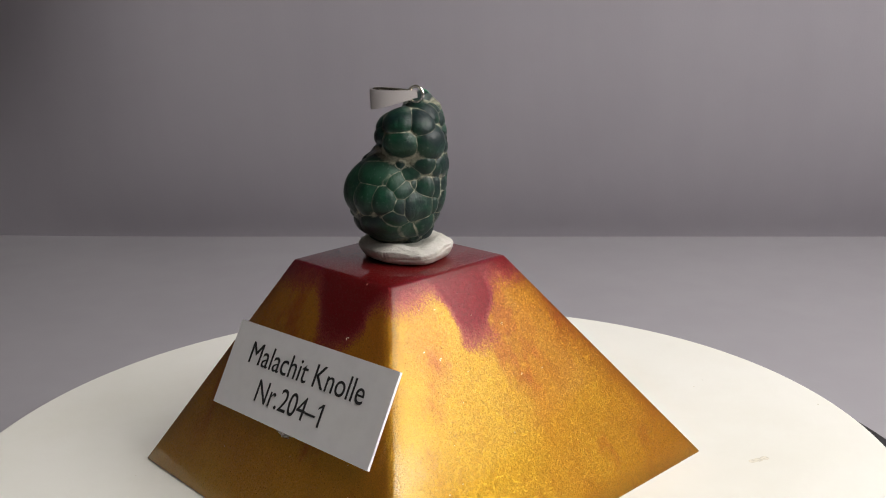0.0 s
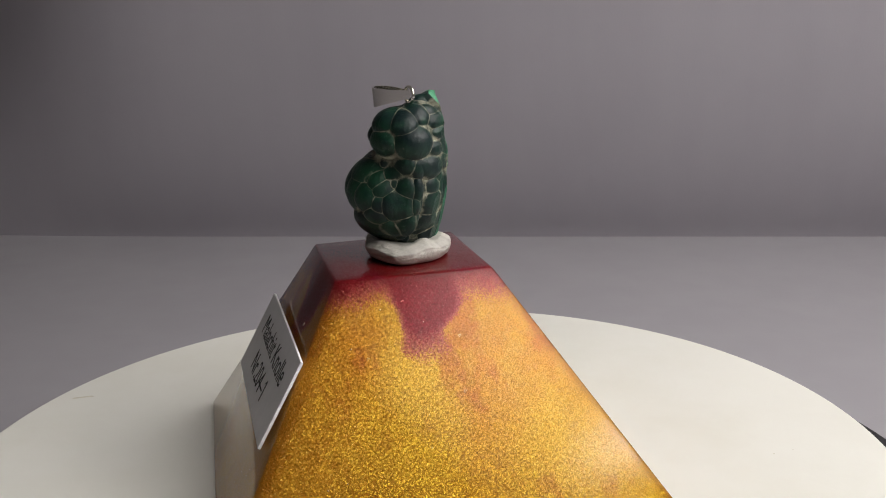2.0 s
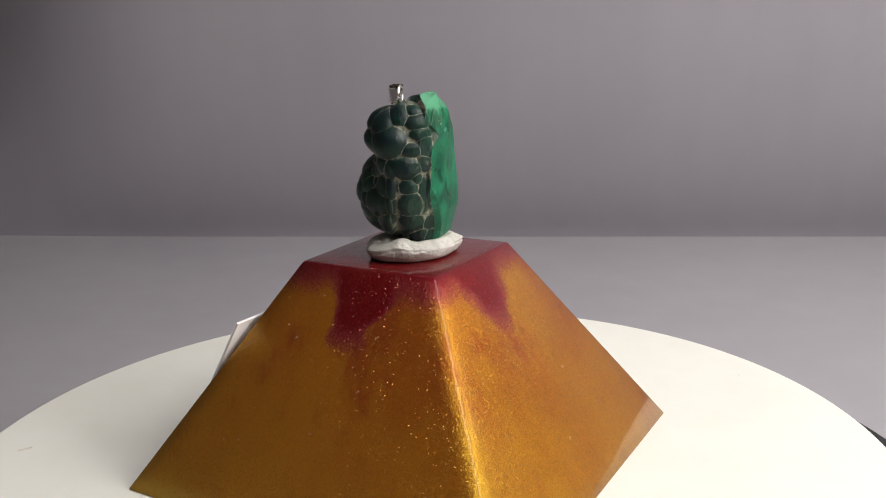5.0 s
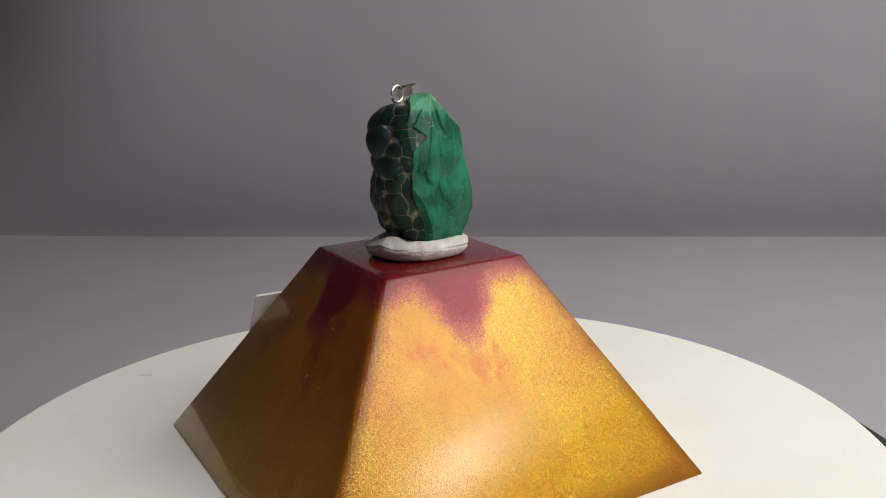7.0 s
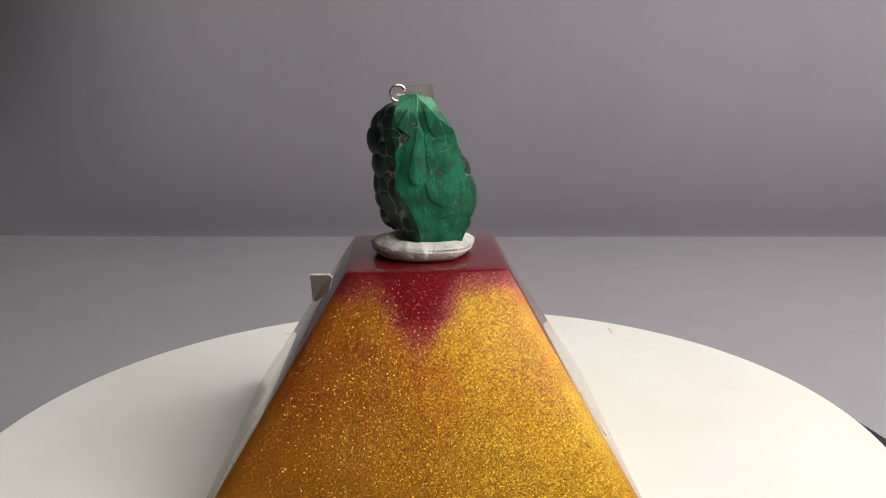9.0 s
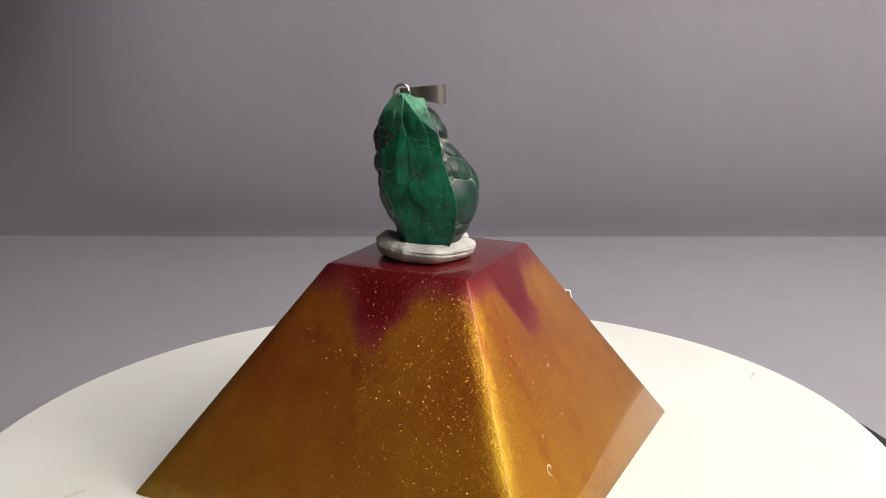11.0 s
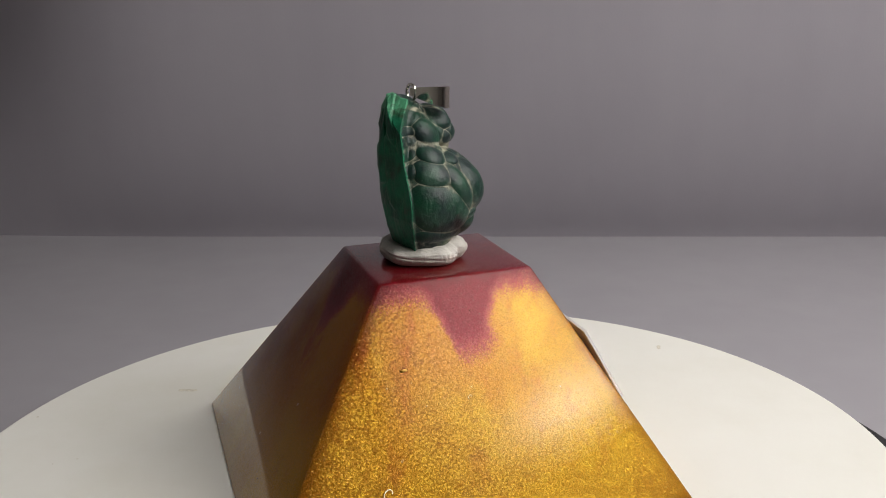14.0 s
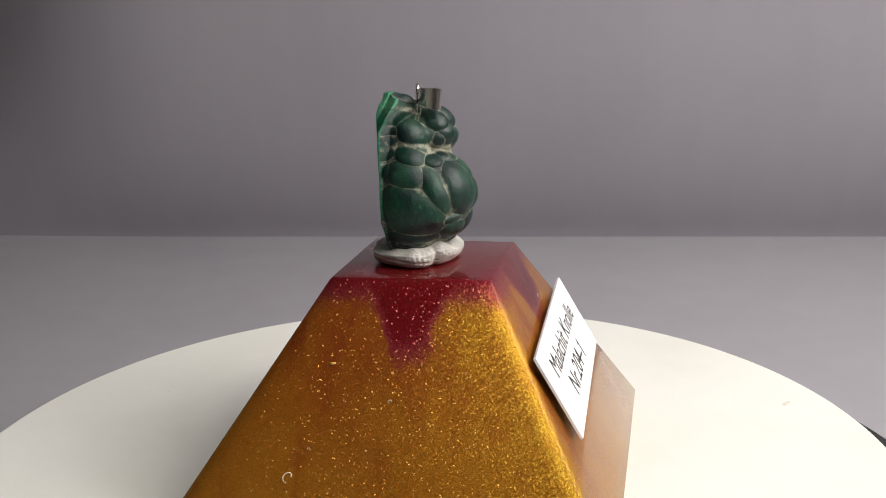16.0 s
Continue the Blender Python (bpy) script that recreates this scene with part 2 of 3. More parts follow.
def window_glow_material():
    """Glow of the unseen panel that stands in for the window, brightest at its middle."""
    m = Nodes("unseen_window_glow", Base_Color=(0.8, 0.8, 0.78), Roughness=0.9)
    axes = m.node("ShaderNodeSeparateXYZ", 0, Vector=m.place()).node
    u = m.math("DIVIDE", axes.outputs[1], WINDOW["wide"] / 2)
    v = m.math("DIVIDE", m.math("SUBTRACT", axes.outputs[2], WINDOW["z"]), WINDOW["high"] / 2)
    far = m.math("SQRT", m.math("ADD", m.math("MULTIPLY", u, u), m.math("MULTIPLY", v, v)))
    pu, pv = m.math("DIVIDE", m.math("ADD", u, 0.31), 0.28), m.math("DIVIDE", m.math("ADD", v, 0.76), 0.15)
    bright_patch = m.math("EXPONENT", m.math("MULTIPLY", m.math("ADD", m.math("MULTIPLY", pu, pu), m.math("MULTIPLY", pv, pv)), -1.0))  # brighter patch added to put a soft highlight on the resin faces
    glow = m.math("ADD", m.ramp(far, 0.25, 1.20, 0.83, 0.07), m.math("MULTIPLY", bright_patch, 2.1))
    m.set(Emission_Color=(1.0, 0.965, 0.925), Emission_Strength=m.math("MULTIPLY", glow, WINDOW_LIGHT))
    return m.mat


WINDOW_GLOW = window_glow_material()
WALL = cloth_material("lilac_grey_wall", (0.327, 0.308, 0.338), (0.302, 0.283, 0.314))
TABLE = cloth_material("lilac_grey_table", (0.362, 0.347, 0.372), (0.337, 0.322, 0.347))
PLASTER = plain("plain_plaster", (0.66, 0.63, 0.59), 0.9, scale=20)
BOARD = platter_material()
BLACK = plain("black_plastic", (0.012, 0.012, 0.013), 0.45)
RESIN = resin_material()
SKIN = skin_material()
FRACTURE = fracture_material()
PUTTY = putty_material()
SILVER = silver_material()
CARD = plain("white_card", (0.80, 0.79, 0.80), 0.6, scale=200, spread=0.04)
INK = plain("black_ink", (0.016, 0.016, 0.018), 0.6)
GEL = Nodes("adhesive_dot", Base_Color=(0.8, 0.78, 0.74), Roughness=0.15, Transmission_Weight=0.7).mat
GLUE = Nodes("clear_glue", Base_Color=(0.10, 0.16, 0.11), Roughness=0.08, Transmission_Weight=0.5).mat
PALE = plain("pale_resin_flake", (0.75, 0.66, 0.45), 0.4)
DENT_TONE = plain("amber_dent", (0.55, 0.30, 0.05), 0.35)
DIRT = plain("brown_dirt", (0.75, 0.71, 0.60), 0.8, scale=1500, spread=0.25)


# ---- building helpers ----
def part(name, bm, material, parent=None, label="", smooth=False):
    mesh = bpy.data.meshes.new(name)
    bmesh.ops.recalc_face_normals(bm, faces=bm.faces)
    for f in bm.faces:
        f.smooth = smooth
    bm.to_mesh(mesh)
    bm.free()
    mesh.materials.append(material)
    ob = new(name, mesh)
    ob.parent = parent
    return tagged(ob, label)


def box(bm, low, high, m=Matrix()):
    c = [(a + b) / 2 for a, b in zip(low, high)]
    s = [b - a for a, b in zip(low, high)]
    made = bmesh.ops.create_cube(bm, size=1, matrix=m @ Matrix.Translation(c) @ Matrix.Diagonal((*s, 1)))
    return made["verts"]


def lathe(bm, profile, steps=160, centre=(0, 0)):
    """A closed turned body; profile: radius, height."""
    rings = []
    for r, z in profile:
        if r == 0:
            rings.append([bm.verts.new((*centre, z))])
        else:
            rings.append([bm.verts.new((centre[0] + r * math.cos(a), centre[1] + r * math.sin(a), z)) for a in np.linspace(0, 2 * math.pi, steps, False)])
    for a, b in zip(rings, rings[1:]):
        for i in range(steps):
            j = (i + 1) % steps
            quad = [a[i % len(a)], a[j % len(a)], b[j % len(b)], b[i % len(b)]]
            bm.faces.new(list(dict.fromkeys(quad)))


# ---- the place: table, back wall, plain closing walls ----
TABLE_Z = -0.035
WALL_TURN = pose(0.0151, 0.3278, 0, 0, 0, -7.45)


def build_setting():
    bm = bmesh.new()
    box(bm, (-1.3, -1.6, TABLE_Z - 0.03), (1.0, 0.75, TABLE_Z))
    tagged(part("table_floor", bm, TABLE), "matt lilac-grey cloth-covered table under the turntable", "table top", kind="structure")
    # back wall: hung cloth, bellied forward above the table and turned back at one end to add shade
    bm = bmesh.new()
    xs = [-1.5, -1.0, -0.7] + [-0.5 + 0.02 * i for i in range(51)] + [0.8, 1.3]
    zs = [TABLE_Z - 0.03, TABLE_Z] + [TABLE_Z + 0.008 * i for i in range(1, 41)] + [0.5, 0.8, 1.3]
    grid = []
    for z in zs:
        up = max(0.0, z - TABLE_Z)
        # made-up overhang that darkens the cloth near the table
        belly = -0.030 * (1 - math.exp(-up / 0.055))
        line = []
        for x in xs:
            # made-up turn away from the window that darkens the left end
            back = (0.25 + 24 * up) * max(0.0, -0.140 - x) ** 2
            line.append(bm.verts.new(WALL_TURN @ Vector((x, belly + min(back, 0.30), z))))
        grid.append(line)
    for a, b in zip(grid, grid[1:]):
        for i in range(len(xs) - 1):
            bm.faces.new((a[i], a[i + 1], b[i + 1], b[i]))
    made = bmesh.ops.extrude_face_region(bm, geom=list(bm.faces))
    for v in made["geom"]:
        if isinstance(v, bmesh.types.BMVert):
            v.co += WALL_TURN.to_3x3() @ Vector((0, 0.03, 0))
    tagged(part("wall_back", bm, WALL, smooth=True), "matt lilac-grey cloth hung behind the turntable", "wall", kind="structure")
    # unseen walls and ceiling, added to close the room and bounce soft light
    bm = bmesh.new()
    box(bm, (-1.34, -1.6, TABLE_Z - 0.03), (-1.3, 0.75, 1.3))
    tagged(part("wall_far_side", bm, PLASTER), "plain grey closing wall beside the table", "wall", kind="structure")
    bm = bmesh.new()
    box(bm, (-1.34, -1.64, TABLE_Z - 0.03), (1.0, -1.6, 1.3))
    tagged(part("wall_front", bm, PLASTER), "plain grey closing wall behind the camera", "wall", kind="structure")
    bm = bmesh.new()
    box(bm, (-1.34, -1.64, 1.3), (1.0, 0.75, 1.34))
    tagged(part("ceiling", bm, PLASTER), "plain pale grey ceiling over the table", "ceiling", kind="structure")
    # the added window wall, unseen, in four pieces round its opening
    y1, z0, z1 = WINDOW["wide"] / 2, WINDOW["z"] - WINDOW["high"] / 2, WINDOW["z"] + WINDOW["high"] / 2
    bm = bmesh.new()
    box(bm, (0, -1.7, -0.10), (0.04, -y1, 1.6), WINDOW_AT)
    box(bm, (0, y1, -0.10), (0.04, 1.2, 1.6), WINDOW_AT)
    box(bm, (0, -y1, -0.10), (0.04, y1, z0), WINDOW_AT)
    box(bm, (0, -y1, z1), (0.04, y1, 1.6), WINDOW_AT)
    tagged(part("wall_window", bm, PLASTER), "unseen plain grey sloping wall added round the glowing window panel", "wall", kind="structure")
    # glowing panel added in the opening as the soft light source
    bm = bmesh.new()
    box(bm, (0.030, -y1, z0), (0.036, y1, z1))
    panel = part("window_light_panel", bm, WINDOW_GLOW)
    panel.matrix_world = WINDOW_AT
    tagged(panel, "unseen glowing panel that stands in for the window's soft light", "window", kind="structure")


# ---- turntable ----
DISC = 0.0945


def build_turntable():
    root = tagged(new("turntable"), "round white-topped turntable with a black base", "turntable")
    bm = bmesh.new()
    lathe(bm, [(0, TABLE_Z), (0.092, TABLE_Z), (0.096, TABLE_Z + 0.004), (0.0965, -0.0065), (0.0955, -0.005), (0, -0.005)], 160, (0.0065, -0.006))
    part("base", bm, BLACK, root, "black plastic base")
    bm = bmesh.new()
    lathe(bm, [(0, -0.0045), (DISC - 0.001, -0.0045), (DISC, -0.0038), (DISC, -0.0007), (DISC - 0.0003, -0.0002), (DISC - 0.0008, 0), (0, 0)], 220)
    platter = part("platter", bm, BOARD, root, "white round board with small stains")
    return root, platter


def stain(platter, x, y, length, wide, turn, seed):
    """A thin ragged smear of dirt lying on the platter."""
    rnd = random.Random(seed)
    bm = bmesh.new()
    c, s = math.cos(radians(turn)), math.sin(radians(turn))
    for k in range(3 if length > 2 else 1):
        u0 = (k - 1) * length * 0.3 if length > 2 else 0
        ring = []
        for i in range(10):
            a = i * math.pi / 5
            q = rnd.uniform(0.75, 1.0)
            u, v = u0 + length * 0.25 * q * math.cos(a), wide * 0.5 * q * math.sin(a)
            ring.append(bm.verts.new(((x + c * u - s * v) * MM, (y + s * u + c * v) * MM, 0.00004 + 0.00002 * k)))
        bm.faces.new(ring)
    return part("stain", bm, DIRT, platter)


# ---- resin pyramid ----
BASE = [(-56.7, 1.6), (-4.7, -57.8), (56.6, -4.0), (0.7, 56.1)]
TOP = [(-23.6, -0.1), (-4.4, -21.3), (17.1, -1.6), (-2.9, 20.4)]
TOP_Z = 0.0419
FACING = 45 - 1.6


def build_pyramid():
    root = tagged(new("resin_pyramid"), "glossy gold glitter resin pyramid with a red flat top", "pyramid")
    bm = bmesh.new()
    turn = Matrix.Rotation(radians(-FACING), 4, "Z")
    low = [bm.verts.new(turn @ Vector((x * MM, y * MM, 0.0))) for x, y in BASE]
    high = [bm.verts.new(turn @ Vector((x * MM, y * MM, TOP_Z))) for x, y in TOP]
    bm.faces.new(low)
    bm.faces.new(high)
    for i in range(4):
        bm.faces.new((low[i - 1], low[i], high[i], high[i - 1]))
    bmesh.ops.bevel(bm, geom=list(bm.edges), offset=0.0005, segments=3, profile=0.5, affect="EDGES")
    body = part("body", bm, RESIN, root, smooth=True)
    body.data.set_sharp_from_angle(angle=radians(25))
    return root, turn, pose(0, 0, 0.00002, 0, 0, FACING)


def on_face(turn, first, along, height):
    """A place on a sloping face: the face's first corner, the share along it, the height in mm; with the face's axes."""
    def corner(k, z):
        q = Vector(BASE[k]) + (Vector(TOP[k]) - Vector(BASE[k])) * (z / (TOP_Z / MM))
        return turn @ Vector((q.x * MM, q.y * MM, z * MM))
    k = (first + 1) % 4
    a, b = corner(first, height), corner(k, height)
    ex = (b - a).normalized()
    ey = (corner(first, height + 1) - a + corner(k, height + 1) - b).normalized()
    ez = ex.cross(ey).normalized()
    ey = ez.cross(ex)
    m = Matrix((ex, ey, ez)).transposed().to_4x4()
    m.translation = a.lerp(b, along)
    return m


def mark(root, turn, name, material, first, along, height, size, seed, rings=1):
    """A small raised flaw in the cast surface: a chip, a curl or a crumb."""
    rnd = random.Random(seed)
    m = on_face(turn, first, along, height)
    bm = bmesh.new()
    if rings > 1:
        pts = [m @ Vector((size * MM * (0.16 + 0.05 * i) * math.cos(i * 0.48), size * MM * (0.30 + 0.02 * i) * math.sin(i * 0.48), 0.00004)) for i in range(10)]
        tube(bm, pts, min(0.10, 0.05 * size) * MM, 6, closed=False)
    else:
        ring = []
        for i in range(9):
            q = rnd.uniform(0.5, 1.0) * size * 0.5 * MM
            ring.append(bm.verts.new(m @ Vector((q * math.cos(i * 0.698), 0.6 * q * math.sin(i * 0.698), -0.00002))))
        tip = bm.verts.new(m @ Vector((0, 0, 0.12 * size * MM)))
        for i in range(9):
            bm.faces.new((ring[i - 1], ring[i], tip))
        bm.faces.new(ring)
    return part(name, bm, material, root, smooth=True)


# ---- putty ----
def build_putty():
    bm = bmesh.new()
    steps, rows = 400, 64
    rings = []
    for j in range(rows + 1):
        v = j / rows
        ring = []
        for i in range(steps):
            a = 2 * math.pi * i / steps
            ca, sa = math.cos(a), math.sin(a)
            big = noise.noise(Vector((ca * 1.5, sa * 1.5, 3.1)))
            mid = noise.noise(Vector((ca * 4, sa * 4, 7.7 + 1.5 * v)))
            rad = 9.2 + 0.8 * math.cos(2 * (a - radians(128))) + 0.9 * big + 0.25 * mid
            tall = 4.6 + 1.1 * noise.noise(Vector((ca * 1.8, sa * 1.8, 9.4))) + 0.15 * mid
            # two thick ends of the rolled strip, with the fold between them
            deg = math.degrees(a)
            tall += 0.9 * math.exp(-(((deg + 38 + 180) % 360 - 180) / 20) ** 2) + 0.9 * math.exp(-(((deg + 168 + 180) % 360 - 180) / 17) ** 2)
            rad -= 0.8 * math.exp(-(((deg - 166 + 180) % 360 - 180) / 5) ** 2)
            b = math.pi * v
            # outer side, rounded over, then down into the hollow under the stone
            r = rad - 3.0 + 3.0 * max(0, math.sin(b)) ** 0.62 if v < 0.55 else (rad - 3.0 + 3.0 * math.sin(b) ** 0.9) * (1 - (v - 0.55) / 0.45 * 0.35)
            z = tall * 0.5 * (1 - math.cos(b)) ** 0.85 * (1 if v < 0.75 else 1 - (v - 0.75) * 1.2)
            p = Vector((r * ca, r * sa, z))
            fold = 0.24 * math.exp(-((v - 0.42 - 0.13 * math.sin(a + 1.2)) / 0.035) ** 2) * (0.4 + 0.6 * math.sin(a * 0.5 + 0.4) ** 2)
            dent = 0.32 * noise.noise(p * 0.30 + Vector((5, 1, 2))) + 0.10 * noise.noise(p * 1.0) - fold
            turned = [math.exp(-(((math.degrees(a) - at + 180) % 360 - 180) / 16) ** 2) for at in (-125, 152)]
            press = 0.07 * math.sin(a * 71 + 5 * v + 3 * mid) * max(turned)
            r += (dent + press) * math.sin(b)
            ring.append(bm.verts.new((r * ca * MM, r * sa * MM, max(z + 0.3 * dent * math.sin(b), 0.0) * MM)))
        rings.append(ring)
    for p, q in zip(rings, rings[1:]):
        for i in range(steps):
            bm.faces.new((p[i - 1], p[i], q[i], q[i - 1]))
    bm.faces.new(rings[0])
    bm.faces.new(rings[-1])
    ob = part("putty", bm, PUTTY, smooth=True)
    return tagged(ob, "pressed lump of off-white putty on the pyramid's flat top", "putty"), pose(-0.0018, 0.0004, TOP_Z)


# ---- malachite pendant ----
STONE = Vector((-0.0010, -0.0010, 0))
# the stone's rounded masses under the skin: middle and half axes, in mm
MASSES = [
    (-4.4, -0.6, 54.0, 8.3, 9.1, 9.3),
    (-2.7, 2.7, 53.1, 7.9, 7.9, 12.1),
    (-0.5, -3.2, 65.7, 6.2, 5.1, 5.3),
    (1.7, 1.3, 63.0, 5.3, 8.9, 9.9),
    (-0.4, -5.4, 56.2, 5.4, 2.0, 10.1),
    (-1.5, 2.0, 64.5, 4.3, 4.6, 5.5),
    (1.5, -1.0, 57.0, 5.0, 5.0, 9.5),
    (2.6, 3.4, 66.6, 4.2, 4.6, 6.9),
]
LOBES = []


def lobe(azimuth, height, half_wide, half_high, tilt=0, puff=1.0):
    """One rounded lobe of the skin: where it sits on the stone, its half axes in mm, their tilt and how far it swells."""
    LOBES.append((azimuth, height, half_wide * 1.12, half_high * 1.12, tilt, puff * (0.25 + 0.26 * min(half_wide, half_high))))


def lobes():
    # upper knot
    lobe(-106, 68.8, 3.1, 2.2, 0, 1.2)
    lobe(-60, 68.2, 2.4, 2.4, 0, 1.2)
    lobe(-101, 64.5, 3.4, 2.5, 0, 1.3)
    lobe(-46, 64.6, 3.6, 2.9, 0, 1.3)
    lobe(-178, 64.8, 2.2, 1.6, 0, 1.2)
    lobe(-150, 65.6, 2.3, 1.9, 0, 1.1)
    lobe(-29, 69.8, 2.2, 1.6, -20)
    lobe(0, 70.2, 1.6, 1.0)
    lobe(5, 68.5, 2.2, 1.4)
    lobe(10, 66.2, 1.9, 1.1)
    lobe(-9, 63.3, 2.0, 1.2)
    lobe(14, 64.0, 1.4, 2.4)
    lobe(-23, 60.0, 3.7, 2.1, 0, 1.3)
    lobe(-58, 60.6, 2.2, 1.6, 0, 1.1)
    lobe(11, 60.9, 1.2, 1.6)
    lobe(0, 58.2, 0.9, 1.2)
    lobe(36, 72.4, 1.6, 1.2)
    lobe(-144, 62.1, 4.0, 1.3, 0, 0.8)
    # belly, finely netted
    lobe(-140, 59.5, 3.8, 2.3, 0, 0.9)
    lobe(-142, 55.2, 2.8, 3.0, 0, 0.9)
    lobe(-120, 54.6, 2.2, 2.4, 0, 0.9)
    lobe(-107, 58.0, 1.4, 1.7, 0, 0.75)
    lobe(-96, 56.3, 1.7, 1.4, 20, 0.75)
    lobe(-119, 59.1, 1.0, 1.4, 0, 0.7)
    lobe(-75, 53.0, 2.9, 2.8, 0, 0.85)
    lobe(-100, 53.2, 1.3, 1.8, 0, 0.7)
    lobe(-61, 56.3, 1.8, 2.0, 0, 0.8)
    lobe(-83, 59.2, 1.8, 1.2, 0, 0.7)
    lobe(-108, 51.0, 2.0, 1.8, 0, 0.7)
    lobe(-132, 48.8, 4.2, 2.4, 0, 0.7)
    lobe(-94, 48.5, 2.5, 1.6, 0, 0.7)
    lobe(-61, 49.2, 2.4, 2.0, 0, 0.7)
    lobe(-80, 57.2, 0.7, 0.8, 0, 0.7)
    lobe(-46, 53.0, 1.0, 1.4, 0, 0.8)
    lobe(-14, 53.1, 3.2, 2.4, 0, 0.7)
    lobe(-16, 56.4, 2.1, 1.6, 0, 0.7)
    lobe(-38, 56.2, 1.6, 2.2, 0, 0.7)
    lobe(-21, 49.1, 3.9, 2.1, 0, 0.6)
    lobe(12, 54.6, 1.4, 3.4, 0, 0.5)
    # long smooth lobes beside the break
    lobe(143, 65.9, 4.2, 2.4, -25, 1.1)
    lobe(-170, 68.4, 2.8, 2.0, 0, 1.2)
    lobe(131, 62.9, 3.0, 1.7, -30, 1.0)
    lobe(102, 69.8, 1.4, 2.0, 10, 0.8)
    lobe(100, 64.1, 1.7, 2.0, 10, 0.8)
    lobe(164, 61.7, 1.7, 1.0)
    lobe(-169, 62.4, 1.7, 0.8)
    lobe(131, 59.2, 3.6, 2.1, -15, 0.9)
    lobe(160, 56.4, 1.9, 4.3, 25, 1.1)
    lobe(-168, 56.4, 3.9, 4.4, 10, 1.0)
    lobe(137, 52.8, 5.9, 4.1, -25, 0.75)
    lobe(177, 50.9, 2.1, 0.7, 10, 0.8)
    lobe(-176, 48.5, 3.0, 1.6, 0, 0.7)
    lobe(99, 66.8, 1.8, 0.8, 0, 0.8)
    lobe(107, 59.9, 1.0, 1.0, 0, 0.8)
    lobe(137, 47.9, 5.0, 1.0, 0, 0.6)
    lobe(110, 70.7, 2.0, 1.2)


def swell(item, az, z, reach):
    """How far a lobe lifts the skin at places given by azimuth (radians), height and reach from the axis."""
    deg, height, a, b, tilt, puff = item
    across = np.angle(np.exp(1j * (az - radians(deg)))) * np.clip(reach, 3.0, 12.0)
    up = z - height
    c, q = math.cos(radians(tilt)), math.sin(radians(tilt))
    far = ((across * c + up * q) / a) ** 2 + ((up * c - across * q) / b) ** 2
    return puff * (1 - np.minimum(far, 40) ** 1.25)


def fill_lobes():
    """Small lobes in the bare places between the large ones."""
    rnd = random.Random(7)
    for _ in range(700):
        az, z, size = rnd.uniform(-180, 180), rnd.uniform(46, 70), rnd.uniform(0.8, 1.7)
        if max(float(swell(item, radians(az), z, 7.5)) for item in LOBES) < -0.55 * size:
            lobe(az, z, size, size, 0, 0.8)


